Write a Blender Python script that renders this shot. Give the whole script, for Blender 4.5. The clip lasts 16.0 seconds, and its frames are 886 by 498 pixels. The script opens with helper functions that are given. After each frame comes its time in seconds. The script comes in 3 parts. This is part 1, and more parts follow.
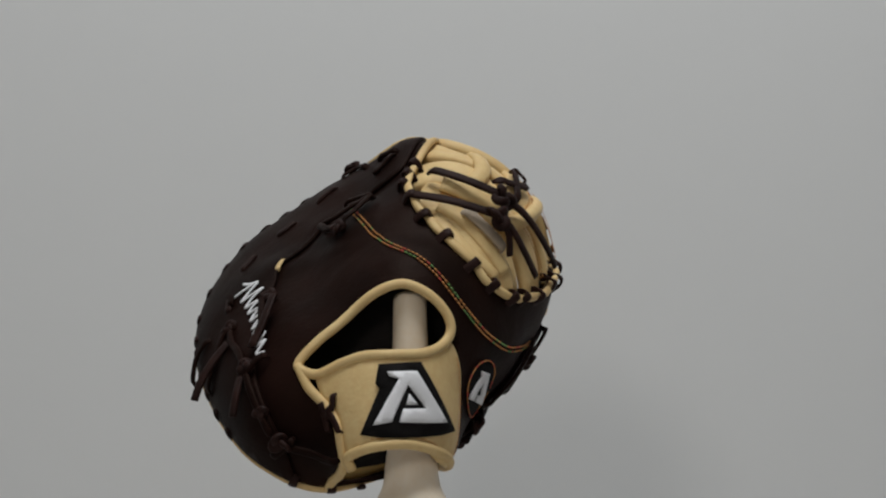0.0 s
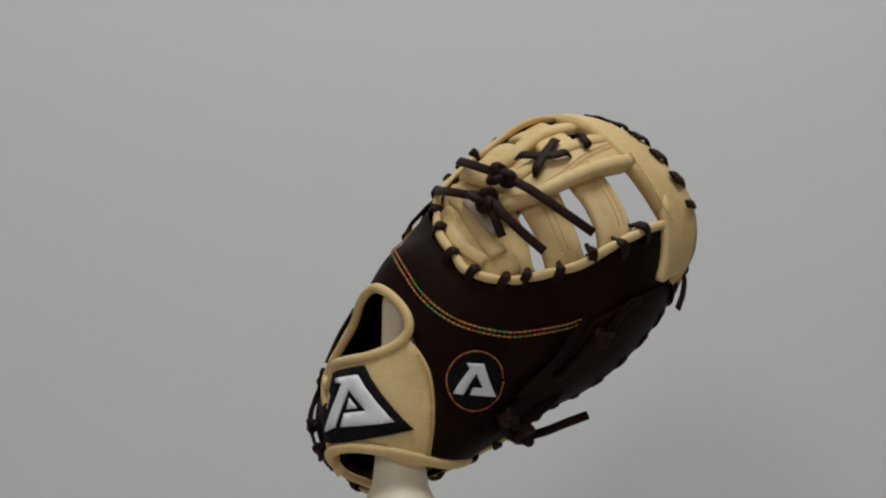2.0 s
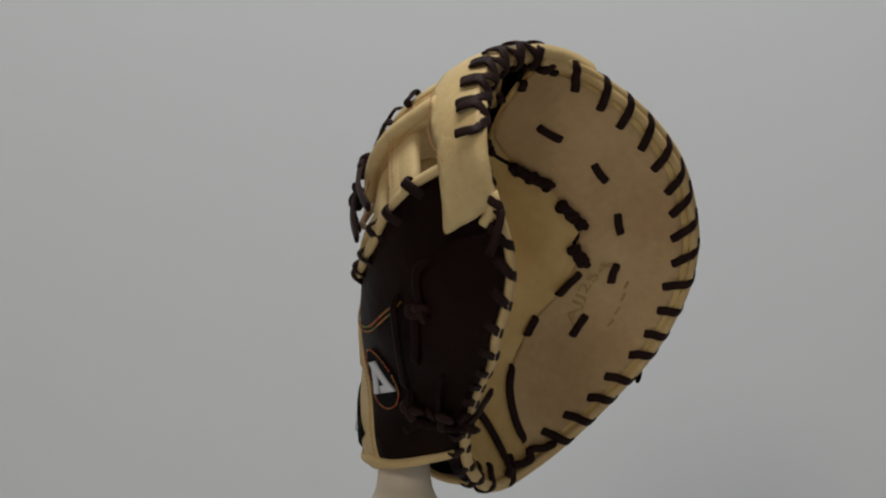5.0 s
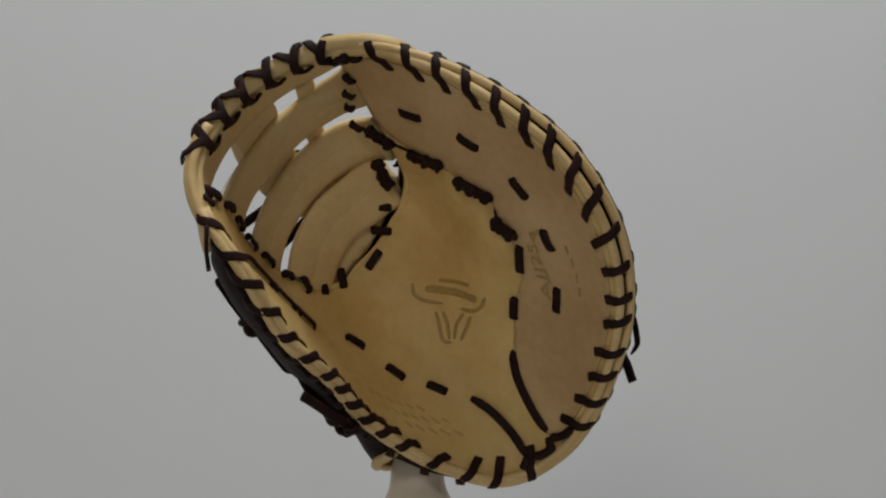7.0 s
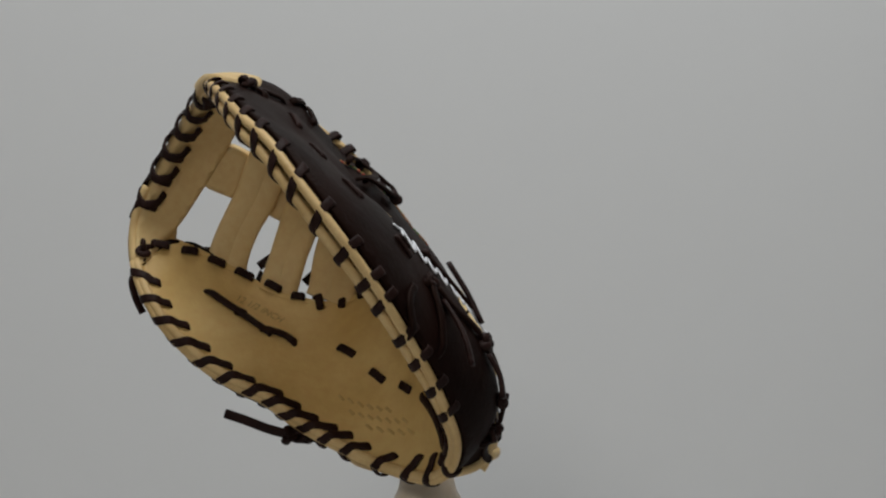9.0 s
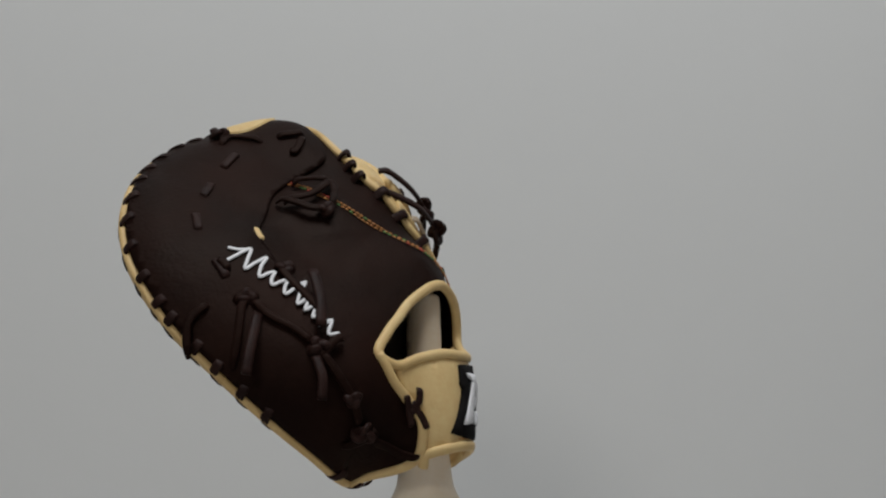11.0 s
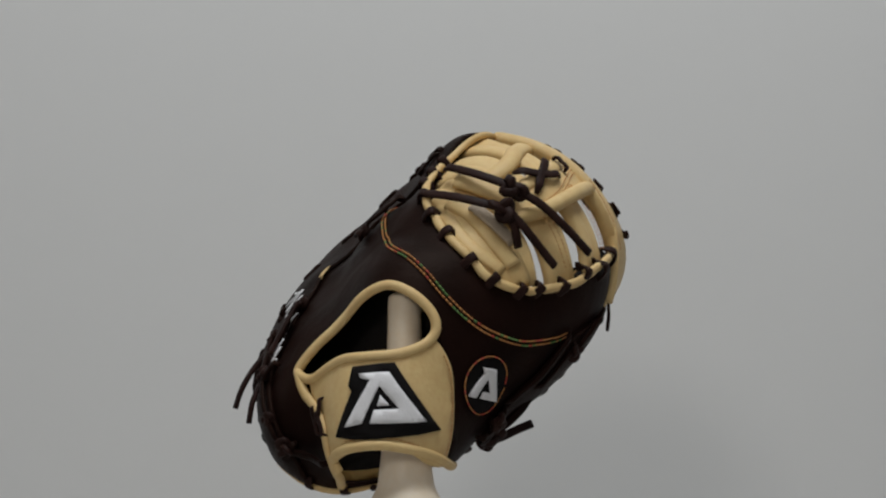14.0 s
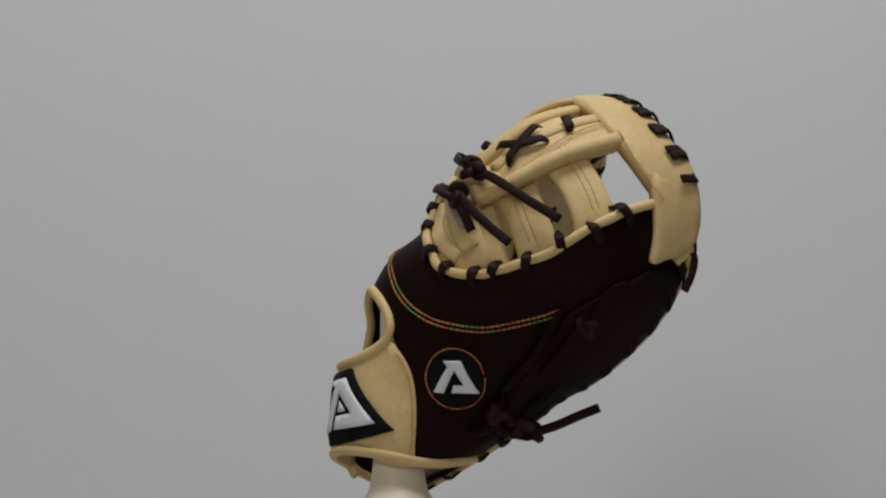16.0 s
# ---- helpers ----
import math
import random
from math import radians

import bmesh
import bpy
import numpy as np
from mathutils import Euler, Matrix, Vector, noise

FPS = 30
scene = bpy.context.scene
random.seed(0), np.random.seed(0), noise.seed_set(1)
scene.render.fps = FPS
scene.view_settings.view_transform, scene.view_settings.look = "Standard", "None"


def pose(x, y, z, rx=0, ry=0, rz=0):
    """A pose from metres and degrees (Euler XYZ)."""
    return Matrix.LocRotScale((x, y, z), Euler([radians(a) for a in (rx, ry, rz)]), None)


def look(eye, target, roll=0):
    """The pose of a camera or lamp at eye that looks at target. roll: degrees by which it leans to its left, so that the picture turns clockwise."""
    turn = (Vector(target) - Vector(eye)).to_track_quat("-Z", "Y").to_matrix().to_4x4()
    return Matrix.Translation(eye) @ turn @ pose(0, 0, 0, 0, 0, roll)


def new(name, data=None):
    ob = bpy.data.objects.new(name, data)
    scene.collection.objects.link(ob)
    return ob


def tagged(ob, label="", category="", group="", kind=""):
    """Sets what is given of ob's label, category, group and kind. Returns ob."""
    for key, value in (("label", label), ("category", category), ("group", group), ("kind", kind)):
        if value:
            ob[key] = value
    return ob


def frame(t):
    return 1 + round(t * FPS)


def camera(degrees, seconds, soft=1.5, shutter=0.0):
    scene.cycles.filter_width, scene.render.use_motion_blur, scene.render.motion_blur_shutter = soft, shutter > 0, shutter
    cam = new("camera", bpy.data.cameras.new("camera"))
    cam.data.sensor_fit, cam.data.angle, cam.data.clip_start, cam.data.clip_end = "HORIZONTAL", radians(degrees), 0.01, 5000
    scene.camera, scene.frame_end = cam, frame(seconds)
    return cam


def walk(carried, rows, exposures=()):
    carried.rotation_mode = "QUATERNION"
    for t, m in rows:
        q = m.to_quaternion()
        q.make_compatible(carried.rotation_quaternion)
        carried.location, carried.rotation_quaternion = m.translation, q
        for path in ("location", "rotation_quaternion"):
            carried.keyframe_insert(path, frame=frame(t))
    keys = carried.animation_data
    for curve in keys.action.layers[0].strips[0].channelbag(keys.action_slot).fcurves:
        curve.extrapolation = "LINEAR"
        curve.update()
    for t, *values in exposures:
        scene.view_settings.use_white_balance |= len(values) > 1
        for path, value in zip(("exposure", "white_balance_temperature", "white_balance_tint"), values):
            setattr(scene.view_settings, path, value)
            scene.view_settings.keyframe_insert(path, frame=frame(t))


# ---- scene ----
from mathutils.geometry import delaunay_2d_cdt

# the camera stands still; the mitt turns on its stand
cam = camera(29.31, 16.0, soft=2.2)
EYE = Vector((0, -1.1, 0.2))
WAY = Vector((0.01887, 0.98066, 0.19479))
walk(cam, [(0, look(EYE, EYE + WAY, -0.709)), (16, look(EYE, EYE + WAY, -0.709))])

# ---- light: a wide ceiling panel ahead of the wall and an added front fill from behind the camera, to the left ----
world = bpy.data.worlds.new("world")
scene.world = world
world.use_nodes = True
world.node_tree.nodes["Background"].inputs[0].default_value = (0.80, 0.90, 1.0, 1)
world.node_tree.nodes["Background"].inputs[1].default_value = 0.2


def area_lamp(name, eye, target, sx, sy, power, color):
    data = bpy.data.lights.new(name, "AREA")
    data.shape, data.size, data.size_y, data.energy, data.color = "RECTANGLE", sx, sy, power, color
    ob = new(name, data)
    ob.matrix_world = look(eye, target)
    return ob


area_lamp("ceiling_lamp", (0.14, -0.76, 2.50), (0.14, -0.70, 0), 1.2, 0.9, 36.0, (0.915, 0.95, 0.972))
# unseen warm fill, placed to light the palm and cast the soft wall shadow
area_lamp("front_fill_lamp", (-0.95, -2.85, 1.25), (0, 0.1, 0.35), 0.55, 0.55, 9.5, (1.0, 0.97, 0.915))


# ---- materials ----
def mat(name):
    m = bpy.data.materials.new(name)
    m.use_nodes = True
    nt = m.node_tree
    return m, nt, nt.nodes["Principled BSDF"]


def wire(nt, a, b):
    nt.links.new(a, b)


def grainy(name, c0, c1, scale, rough, bump=0.0, bump_scale=200.0, fine=None, spec=0.5, metal=0.0, r_var=0.1, dent=0.0, speckle=0.22, sheen_tint=(1, 1, 1)):
    """Two colours mixed by a broad noise, a fine grain over it, bump and varying gloss."""
    m, nt, b = mat(name)
    tc = nt.nodes.new("ShaderNodeTexCoord")
    n1 = nt.nodes.new("ShaderNodeTexNoise")
    n1.inputs["Scale"].default_value, n1.inputs["Detail"].default_value = scale, 4
    wire(nt, tc.outputs["Object"], n1.inputs["Vector"])
    ramp = nt.nodes.new("ShaderNodeValToRGB")
    ramp.color_ramp.elements[0].position, ramp.color_ramp.elements[1].position = 0.35, 0.68
    ramp.color_ramp.elements[0].color, ramp.color_ramp.elements[1].color = (*c0, 1), (*c1, 1)
    wire(nt, n1.outputs["Fac"], ramp.inputs["Fac"])
    n2 = nt.nodes.new("ShaderNodeTexNoise")
    n2.inputs["Scale"].default_value, n2.inputs["Detail"].default_value = fine or scale * 12, 6
    wire(nt, tc.outputs["Object"], n2.inputs["Vector"])
    mx = nt.nodes.new("ShaderNodeMix")
    mx.data_type, mx.blend_type = "RGBA", "OVERLAY"
    mx.inputs["Factor"].default_value = speckle
    wire(nt, ramp.outputs["Color"], mx.inputs["A"])
    wire(nt, n2.outputs["Color"], mx.inputs["B"])
    bw = nt.nodes.new("ShaderNodeRGBToBW")
    wire(nt, n2.outputs["Color"], bw.inputs["Color"])
    wire(nt, bw.outputs["Val"], mx.inputs["B"])
    wire(nt, mx.outputs["Result"], b.inputs["Base Color"])
    mr = nt.nodes.new("ShaderNodeMapRange")
    mr.inputs["To Min"].default_value, mr.inputs["To Max"].default_value = rough - r_var, rough + r_var
    wire(nt, n1.outputs["Fac"], mr.inputs["Value"])
    wire(nt, mr.outputs["Result"], b.inputs["Roughness"])
    b.inputs["Specular IOR Level"].default_value = spec
    b.inputs["Metallic"].default_value = metal
    b.inputs["Specular Tint"].default_value = (*sheen_tint, 1)
    if bump:
        n3 = nt.nodes.new("ShaderNodeTexNoise")
        n3.inputs["Scale"].default_value, n3.inputs["Detail"].default_value = bump_scale, 5
        wire(nt, tc.outputs["Object"], n3.inputs["Vector"])
        bp = nt.nodes.new("ShaderNodeBump")
        bp.inputs["Strength"].default_value, bp.inputs["Distance"].default_value = bump, 0.001
        wire(nt, n3.outputs["Fac"], bp.inputs["Height"])
        if dent:
            n4 = nt.nodes.new("ShaderNodeTexNoise")
            n4.inputs["Scale"].default_value, n4.inputs["Detail"].default_value, n4.inputs["Distortion"].default_value = 30, 2, 0.0
            wire(nt, tc.outputs["Object"], n4.inputs["Vector"])
            b2 = nt.nodes.new("ShaderNodeBump")
            b2.inputs["Strength"].default_value, b2.inputs["Distance"].default_value = dent, 0.004
            wire(nt, n4.outputs["Fac"], b2.inputs["Height"])
            wire(nt, b2.outputs["Normal"], bp.inputs["Normal"])
        wire(nt, bp.outputs["Normal"], b.inputs["Normal"])
    return m


M_BROWN = grainy("dark_brown_leather", (0.0072, 0.0028, 0.0021), (0.0148, 0.0056, 0.0041), 18, 0.56, 0.35, 420, spec=0.085, dent=0.35, sheen_tint=(1.0, 0.72, 0.58))
M_LACE = grainy("dark_brown_lace", (0.0160, 0.0062, 0.0048), (0.0300, 0.0125, 0.0095), 60, 0.55, 0.3, 600, spec=0.12)
M_WORN = grainy("worn_lining", (0.34, 0.27, 0.20), (0.50, 0.40, 0.30), 60, 0.7, 0.4, 400, spec=0.2)
M_CREAM = grainy("cream_leather", (0.67, 0.460, 0.200), (0.77, 0.560, 0.270), 16, 0.52, 0.3, 380, spec=0.3, dent=0.4)
M_PALM = grainy("palm_leather", (0.65, 0.425, 0.150), (0.80, 0.560, 0.230), 13, 0.5, 0.35, 300, spec=0.3, dent=0.6)
M_PALM2 = grainy("browner_palm_tone", (0.53, 0.335, 0.155), (0.64, 0.435, 0.215), 15, 0.52, 0.35, 300, spec=0.3, dent=0.5)
M_WELT = grainy("cream_welt", (0.60, 0.40, 0.165), (0.75, 0.53, 0.25), 40, 0.5, 0.3, 500, spec=0.35)
M_HOLLOW_SHADE = grainy("hollow_shade_black", (0.008, 0.007, 0.007), (0.016, 0.013, 0.012), 40, 0.8, 0.4, 500, spec=0.2)
M_BLACK = grainy("black_felt", (0.007, 0.006, 0.006), (0.012, 0.0105, 0.0105), 80, 0.85, 0.4, 900, spec=0.1)
M_WHITE = grainy("white_embroidery", (0.80, 0.79, 0.81), (0.87, 0.87, 0.89), 60, 0.55, 0.5, 900, spec=0.3)
M_ORANGE = grainy("orange_thread", (0.44, 0.17, 0.045), (0.58, 0.26, 0.07), 300, 0.6, 0.3, 900)
M_GREEN = grainy("green_thread", (0.10, 0.23, 0.06), (0.18, 0.31, 0.08), 300, 0.6, 0.3, 900)
M_RED = grainy("red_thread", (0.45, 0.05, 0.03), (0.60, 0.10, 0.05), 300, 0.6, 0.3, 900)
M_EMBOSS = grainy("gold_stamp", (0.40, 0.255, 0.08), (0.48, 0.315, 0.105), 200, 0.5, 0.2, 500)
M_PRESS = grainy("pressed_leather", (0.54, 0.345, 0.115), (0.62, 0.415, 0.155), 200, 0.5, 0.2, 500)
M_STAND = grainy("ivory_wood", (0.85, 0.71, 0.54), (0.90, 0.78, 0.63), 25, 0.42, 0.12, 250, spec=0.4)
M_WALL = grainy("white_wall_paint", (0.742, 0.742, 0.737), (0.75, 0.75, 0.745), 1.6, 0.8, 0.06, 160, spec=0.2, speckle=0.03)
# tones of the unseen walls, table and floor are set to limit bounced light
M_UNSEEN_WALL = grainy("unseen_wall_grey", (0.40, 0.39, 0.375), (0.44, 0.43, 0.415), 1.6, 0.8, 0.06, 160, spec=0.2, speckle=0.05)
M_TABLE = grainy("grey_table_top", (0.38, 0.375, 0.365), (0.44, 0.435, 0.425), 5, 0.5, 0.05, 100)
M_FLOOR = grainy("floor_wood", (0.15, 0.10, 0.065), (0.22, 0.16, 0.11), 4, 0.5, 0.05, 100)


# ---- mesh helpers ----
def part(name, bm, material, parent=None, label="", smooth=True):
    me = bpy.data.meshes.new(name)
    bmesh.ops.recalc_face_normals(bm, faces=bm.faces)
    bm.to_mesh(me)
    bm.free()
    me.materials.append(material)
    for p in me.polygons:
        p.use_smooth = smooth
    ob = new(name, me)
    if parent:
        ob.parent = parent
    return tagged(ob, label)


def box(bm, lo, hi):
    m = Matrix.LocRotScale([(a + b) / 2 for a, b in zip(lo, hi)], None, [b - a for a, b in zip(lo, hi)])
    return bmesh.ops.create_cube(bm, size=1, matrix=m)["verts"]


def spline(pts, n, closed=False):
    """Catmull-Rom through pts, n steps a span."""
    p = np.array(pts, float)
    out = []
    m = len(p)
    for i in range(m if closed else m - 1):
        if closed:
            a, b, c, d = p[(i - 1) % m], p[i], p[(i + 1) % m], p[(i + 2) % m]
        else:
            b, c = p[i], p[i + 1]
            a = p[i - 1] if i else 2 * b - c
            d = p[i + 2] if i + 2 < m else 2 * c - b
        for k in range(n):
            t = k / n
            out.append(0.5 * (2 * b + (c - a) * t + (2 * a - 5 * b + 4 * c - d) * t * t + (3 * b - a - 3 * c + d) * t ** 3))
    if not closed:
        out.append(p[-1])
    return np.array(out)


# ---- the mitt's form: a bowl about its pocket, given by profiles at 24 bearings ----
CORE = np.array([-0.030, 0.088, 0.385])
AX1 = np.array([-0.99763, -0.06880, 0.0])
AX2 = np.array([-0.03370, 0.48869, 0.87181])
AX3 = np.array([-0.05998, 0.86974, -0.48985])
RIM_ANGLE = np.radians([101, 103, 103, 101, 99, 94, 88, 82, 82, 89, 102, 116, 120, 119, 117, 110, 103, 96, 91, 88, 87, 90, 94, 98])
RIM_R = np.array([117.5, 117.5, 117.5, 118, 119.5, 123.5, 131, 142, 151, 156, 153, 121, 105.5, 97.5, 90, 88, 97, 110, 128, 146, 144, 132, 122.5, 119])
# half the thickness of the padded edge, and how far its face is tipped towards the pocket
RIM_H = np.array([48, 48, 48, 48, 46, 40, 32, 30, 30, 30, 22, 28, 34, 34, 34, 34, 32, 26, 20, 22, 26, 34, 42, 47]) / 10000
RIM_TILT = np.array([22, 24, 24, 24, 20, 14, 8, 0, 0, 0, 0, 0, 0, 0, 0, 0, 0, 0, 0, 0, 2, 8, 14, 18]) / 1000
BACK = [[88] * 24,
        [75, 75, 75, 77, 80, 82, 86, 89, 93, 97, 100, 102, 103, 105, 109, 111, 111, 108, 102, 96, 90, 85, 80, 77],
        [69, 68, 68, 71, 74, 80, 85, 94, 106, 116, 120, 120, 116, 113, 114, 118, 123, 126, 121, 106, 95, 87, 79, 73],
        [78, 76, 71, 70, 76, 81, 90, 108, 127, 138, 140, 136, 125, 116, 113, 115, 125, 147, 150, 129, 117, 105, 93, 84],
        [97, 94, 90, 89, 92, 102, 113, 137, 144, 149, 147, 138, 122, 109, 105, 106, 122, 159, 173, 146, 141, 127, 111, 101],
        RIM_R + RIM_H * 1000]
PALM = [[68] * 24,
        [52, 52, 52, 54, 57, 61, 66, 71, 77, 82, 86, 89, 90, 88, 86, 83, 79, 75, 71, 67, 63, 59, 56, 54],
        [46, 45, 45, 47, 50, 56, 64, 75, 88, 100, 109, 113, 111, 105, 97, 90, 85, 81, 76, 70, 63, 57, 53, 49],
        [53, 49, 49, 50, 54, 58, 68, 84, 103, 119, 128, 125, 112, 99, 90, 87, 88, 89, 87, 80, 71, 65, 62, 58],
        [75, 68, 66, 68, 70, 75, 87, 106, 126, 136, 134, 120, 99, 86, 84, 86, 92, 99, 103, 101, 95, 90, 86, 82],
        RIM_R - RIM_H * 1000]
BACK, PALM = np.array(BACK) / 1000, np.array(PALM) / 1000


def cubic(a, b, c, d, t):
    return 0.5 * (2 * b + (c - a) * t + (2 * a - 5 * b + 4 * c - d) * t * t + (3 * b - a - 3 * c + d) * t ** 3)


def around(row, phi):
    x = np.asarray(phi) / (2 * np.pi) * 24
    i = np.floor(x).astype(int)
    return cubic(row[(i - 1) % 24], row[i % 24], row[(i + 1) % 24], row[(i + 2) % 24], x - i)


def bowl(a, b, table):
    """Points of the bowl over the unit disc (a, b): the rim is its edge, the middle of the back its centre."""
    a, b = np.atleast_1d(np.asarray(a, float)), np.atleast_1d(np.asarray(b, float))
    k, phi = np.hypot(a, b), np.arctan2(b, a)
    v = np.array([around(r, phi) for r in table])
    v = np.vstack([around(table[1], phi + np.pi)[None], v, 2 * v[-1:] - v[-2:-1]])
    x = np.clip(k, 0, 1.05) * 5
    i = np.clip(np.floor(x).astype(int), 0, 4)
    j = np.arange(len(k))
    r = cubic(v[i, j], v[i + 1, j], v[i + 2, j], v[i + 3, j], x - i)
    tip = around(RIM_TILT, phi) * k ** 8
    th = around(RIM_ANGLE, phi) * k * (1 - tip if table is BACK else 1 + tip)
    s = np.sin(th)
    return CORE + (r * s * np.cos(phi))[:, None] * AX1 + (r * s * np.sin(phi))[:, None] * AX2 - (r * np.cos(th))[:, None] * AX3


def normals(a, b, table):
    e = 0.004
    u = bowl(a + e, b, table) - bowl(a - e, b, table)
    v = bowl(a, b + e, table) - bowl(a, b - e, table)
    n = np.cross(u, v)
    n /= np.linalg.norm(n, axis=1)[:, None]
    sign = np.sign(((bowl(a, b, table) - CORE) * n).sum(1))
    n *= sign[:, None]
    return n if table is BACK else -n


def disc(bearing, s):
    """The disc's point at a bearing in degrees and a share s of the way from the rim to the middle."""
    return (1 - s) * math.cos(radians(bearing)), (1 - s) * math.sin(radians(bearing))


def on(pts, table, off=0.0):
    """Places and normals for disc points; off: metres above the leather."""
    p = np.array(pts, float)
    n = normals(p[:, 0], p[:, 1], table)
    return bowl(p[:, 0], p[:, 1], table) + n * off, n


def inside(poly, x, y):
    c = np.zeros(len(x), bool)
    px, py = poly[:, 0], poly[:, 1]
    for i in range(len(poly)):
        j = i - 1
        hit = ((py[i] > y) != (py[j] > y)) & (x < (px[j] - px[i]) * (y - py[i]) / (py[j] - py[i] + 1e-12) + px[i])
        c ^= hit
    return c


def skin(outline, holes, table, hi, lo, step=0.025, puff=0.0):
    """A sheet of leather of real thickness on the bowl, cut to an outline with holes; puff swells its middle."""
    loops = [np.array(outline, float)] + [np.array(h, float) for h in holes]
    verts, edges = [], []
    for lp in loops:
        k = len(verts)
        verts += [Vector(q) for q in lp]
        edges += [(k + i, k + (i + 1) % len(lp)) for i in range(len(lp))]
    lo_a, hi_a = loops[0].min(0), loops[0].max(0)
    ga, gb = np.meshgrid(np.arange(lo_a[0], hi_a[0], step), np.arange(lo_a[1], hi_a[1], step))
    ga[1::2] += step / 2
    g = np.c_[ga.ravel(), gb.ravel()]
    ok = inside(loops[0], g[:, 0], g[:, 1])
    for h in loops[1:]:
        ok &= ~inside(h, g[:, 0], g[:, 1])
    rim = np.vstack(loops)
    g = g[ok]
    far = np.array([np.min(np.hypot(*(rim - q).T)) for q in g]) if len(g) else np.zeros(0)
    verts += [Vector(q) for q in g[far > step * 0.45]]
    vs, _, fs, *_ = delaunay_2d_cdt(verts, edges, [], 1, 1e-6)
    p = np.array([v[:] for v in vs])
    fs = [f for f in fs]
    mid = np.array([p[list(f)].mean(0) for f in fs])
    keep = inside(loops[0], mid[:, 0], mid[:, 1])
    for h in loops[1:]:
        keep &= ~inside(h, mid[:, 0], mid[:, 1])
    fs = [f for f, q in zip(fs, keep) if q]
    n = normals(p[:, 0], p[:, 1], table)
    base = bowl(p[:, 0], p[:, 1], table)
    swell = 0
    if puff:
        edge = np.array([np.min(np.hypot(*(rim - q).T)) for q in p])
        swell = puff * (1 - np.exp(-(edge / (step * 2)) ** 2))[:, None]
    top, low = base + n * (hi + swell), base + n * lo
    bm = bmesh.new()
    tv = [bm.verts.new(q) for q in top]
    lv = [bm.verts.new(q) for q in low]
    count = {}
    for f in fs:
        bm.faces.new([tv[i] for i in f])
        bm.faces.new([lv[i] for i in reversed(f)])
        for i in range(3):
            e = (f[i], f[(i + 1) % 3])
            count[tuple(sorted(e))] = count.get(tuple(sorted(e)), []) + [e]
    for es in count.values():
        if len(es) == 1:
            i, j = es[0]
            bm.faces.new([tv[j], tv[i], lv[i], lv[j]])
    loose = [v for v in bm.verts if not v.link_faces]
    for v in loose:
        bm.verts.remove(v)
    return bm


def sweep(path, ups, width, thick, closed=False, square=3.0, n=8, taper=None, bm=None):
    """A strap of rounded section along a path; ups: the strap's face normals."""
    bm = bm or bmesh.new()
    p, u = np.array(path, float), np.array(ups, float)
    m = len(p)
    rings = []
    for i in range(m):
        a, b = (p[(i + 1) % m], p[i - 1]) if closed else (p[min(i + 1, m - 1)], p[max(i - 1, 0)])
        t = a - b
        t /= np.linalg.norm(t) + 1e-12
        up = u[i] - t * (u[i] @ t)
        up /= np.linalg.norm(up) + 1e-12
        side = np.cross(t, up)
        k = taper(i / max(m - 1, 1)) if taper else 1.0
        ring = []
        for j in range(n):
            ang = 2 * math.pi * (j + 0.5) / n
            c, s = math.cos(ang), math.sin(ang)
            ring.append(bm.verts.new(p[i] + side * (math.copysign(abs(c) ** (2 / square), c) * width / 2 * k)
                                     + up * (math.copysign(abs(s) ** (2 / square), s) * thick / 2 * k)))
        rings.append(ring)
    for i in range(m if closed else m - 1):
        r, q = rings[i], rings[(i + 1) % m]
        for j in range(n):
            bm.faces.new([r[j], r[(j + 1) % n], q[(j + 1) % n], q[j]])
    if not closed:
        bm.faces.new(list(reversed(rings[0])))
        bm.faces.new(rings[-1])
    return bm


def loop(pts, n=8):
    """A closed smooth outline in the disc from (bearing, s) pairs."""
    return spline([disc(*q) for q in pts], n, closed=True)


def line(pts, n=8):
    return spline([disc(*q) for q in pts], n)


# ---- the room: wall behind, table below, closed all round; all but the wall behind is unseen ----
def slab(name, lo, hi, material, label, category):
    bm = bmesh.new()
    box(bm, lo, hi)
    return tagged(part(name, bm, material, None, label, False), "", category, "", "structure")


slab("wall_north", (-2.4, 0.62, -0.75), (2.4, 0.74, 2.6), M_WALL, "plain off-white painted wall behind the display stand", "wall")
slab("wall_south", (-2.4, -3.12, -0.75), (2.4, -3.0, 2.6), M_UNSEEN_WALL, "unseen wall, toned warm grey to cut bounced light", "wall")
slab("wall_west", (-2.52, -3.12, -0.75), (-2.4, 0.74, 2.6), M_UNSEEN_WALL, "unseen wall, toned warm grey to cut bounced light", "wall")
slab("wall_east", (2.4, -3.12, -0.75), (2.52, 0.74, 2.6), M_UNSEEN_WALL, "unseen wall, toned warm grey to cut bounced light", "wall")
slab("ceiling", (-2.52, -3.12, 2.6), (2.52, 0.74, 2.7), M_WALL, "plain white ceiling", "ceiling")
slab("floor", (-2.52, -3.12, -0.85), (2.52, 0.74, -0.75), M_FLOOR, "unseen floor, toned dark to cut bounced light", "floor")
slab("table_top", (-0.7, -1.5, -0.03), (0.7, 0.6, 0.0), M_TABLE, "unseen table top under the stand, its grey set for bounced light", "table")
slab("table_base", (-0.6, -1.3, -0.75), (0.6, 0.5, -0.03), M_TABLE, "plain grey table base", "table")


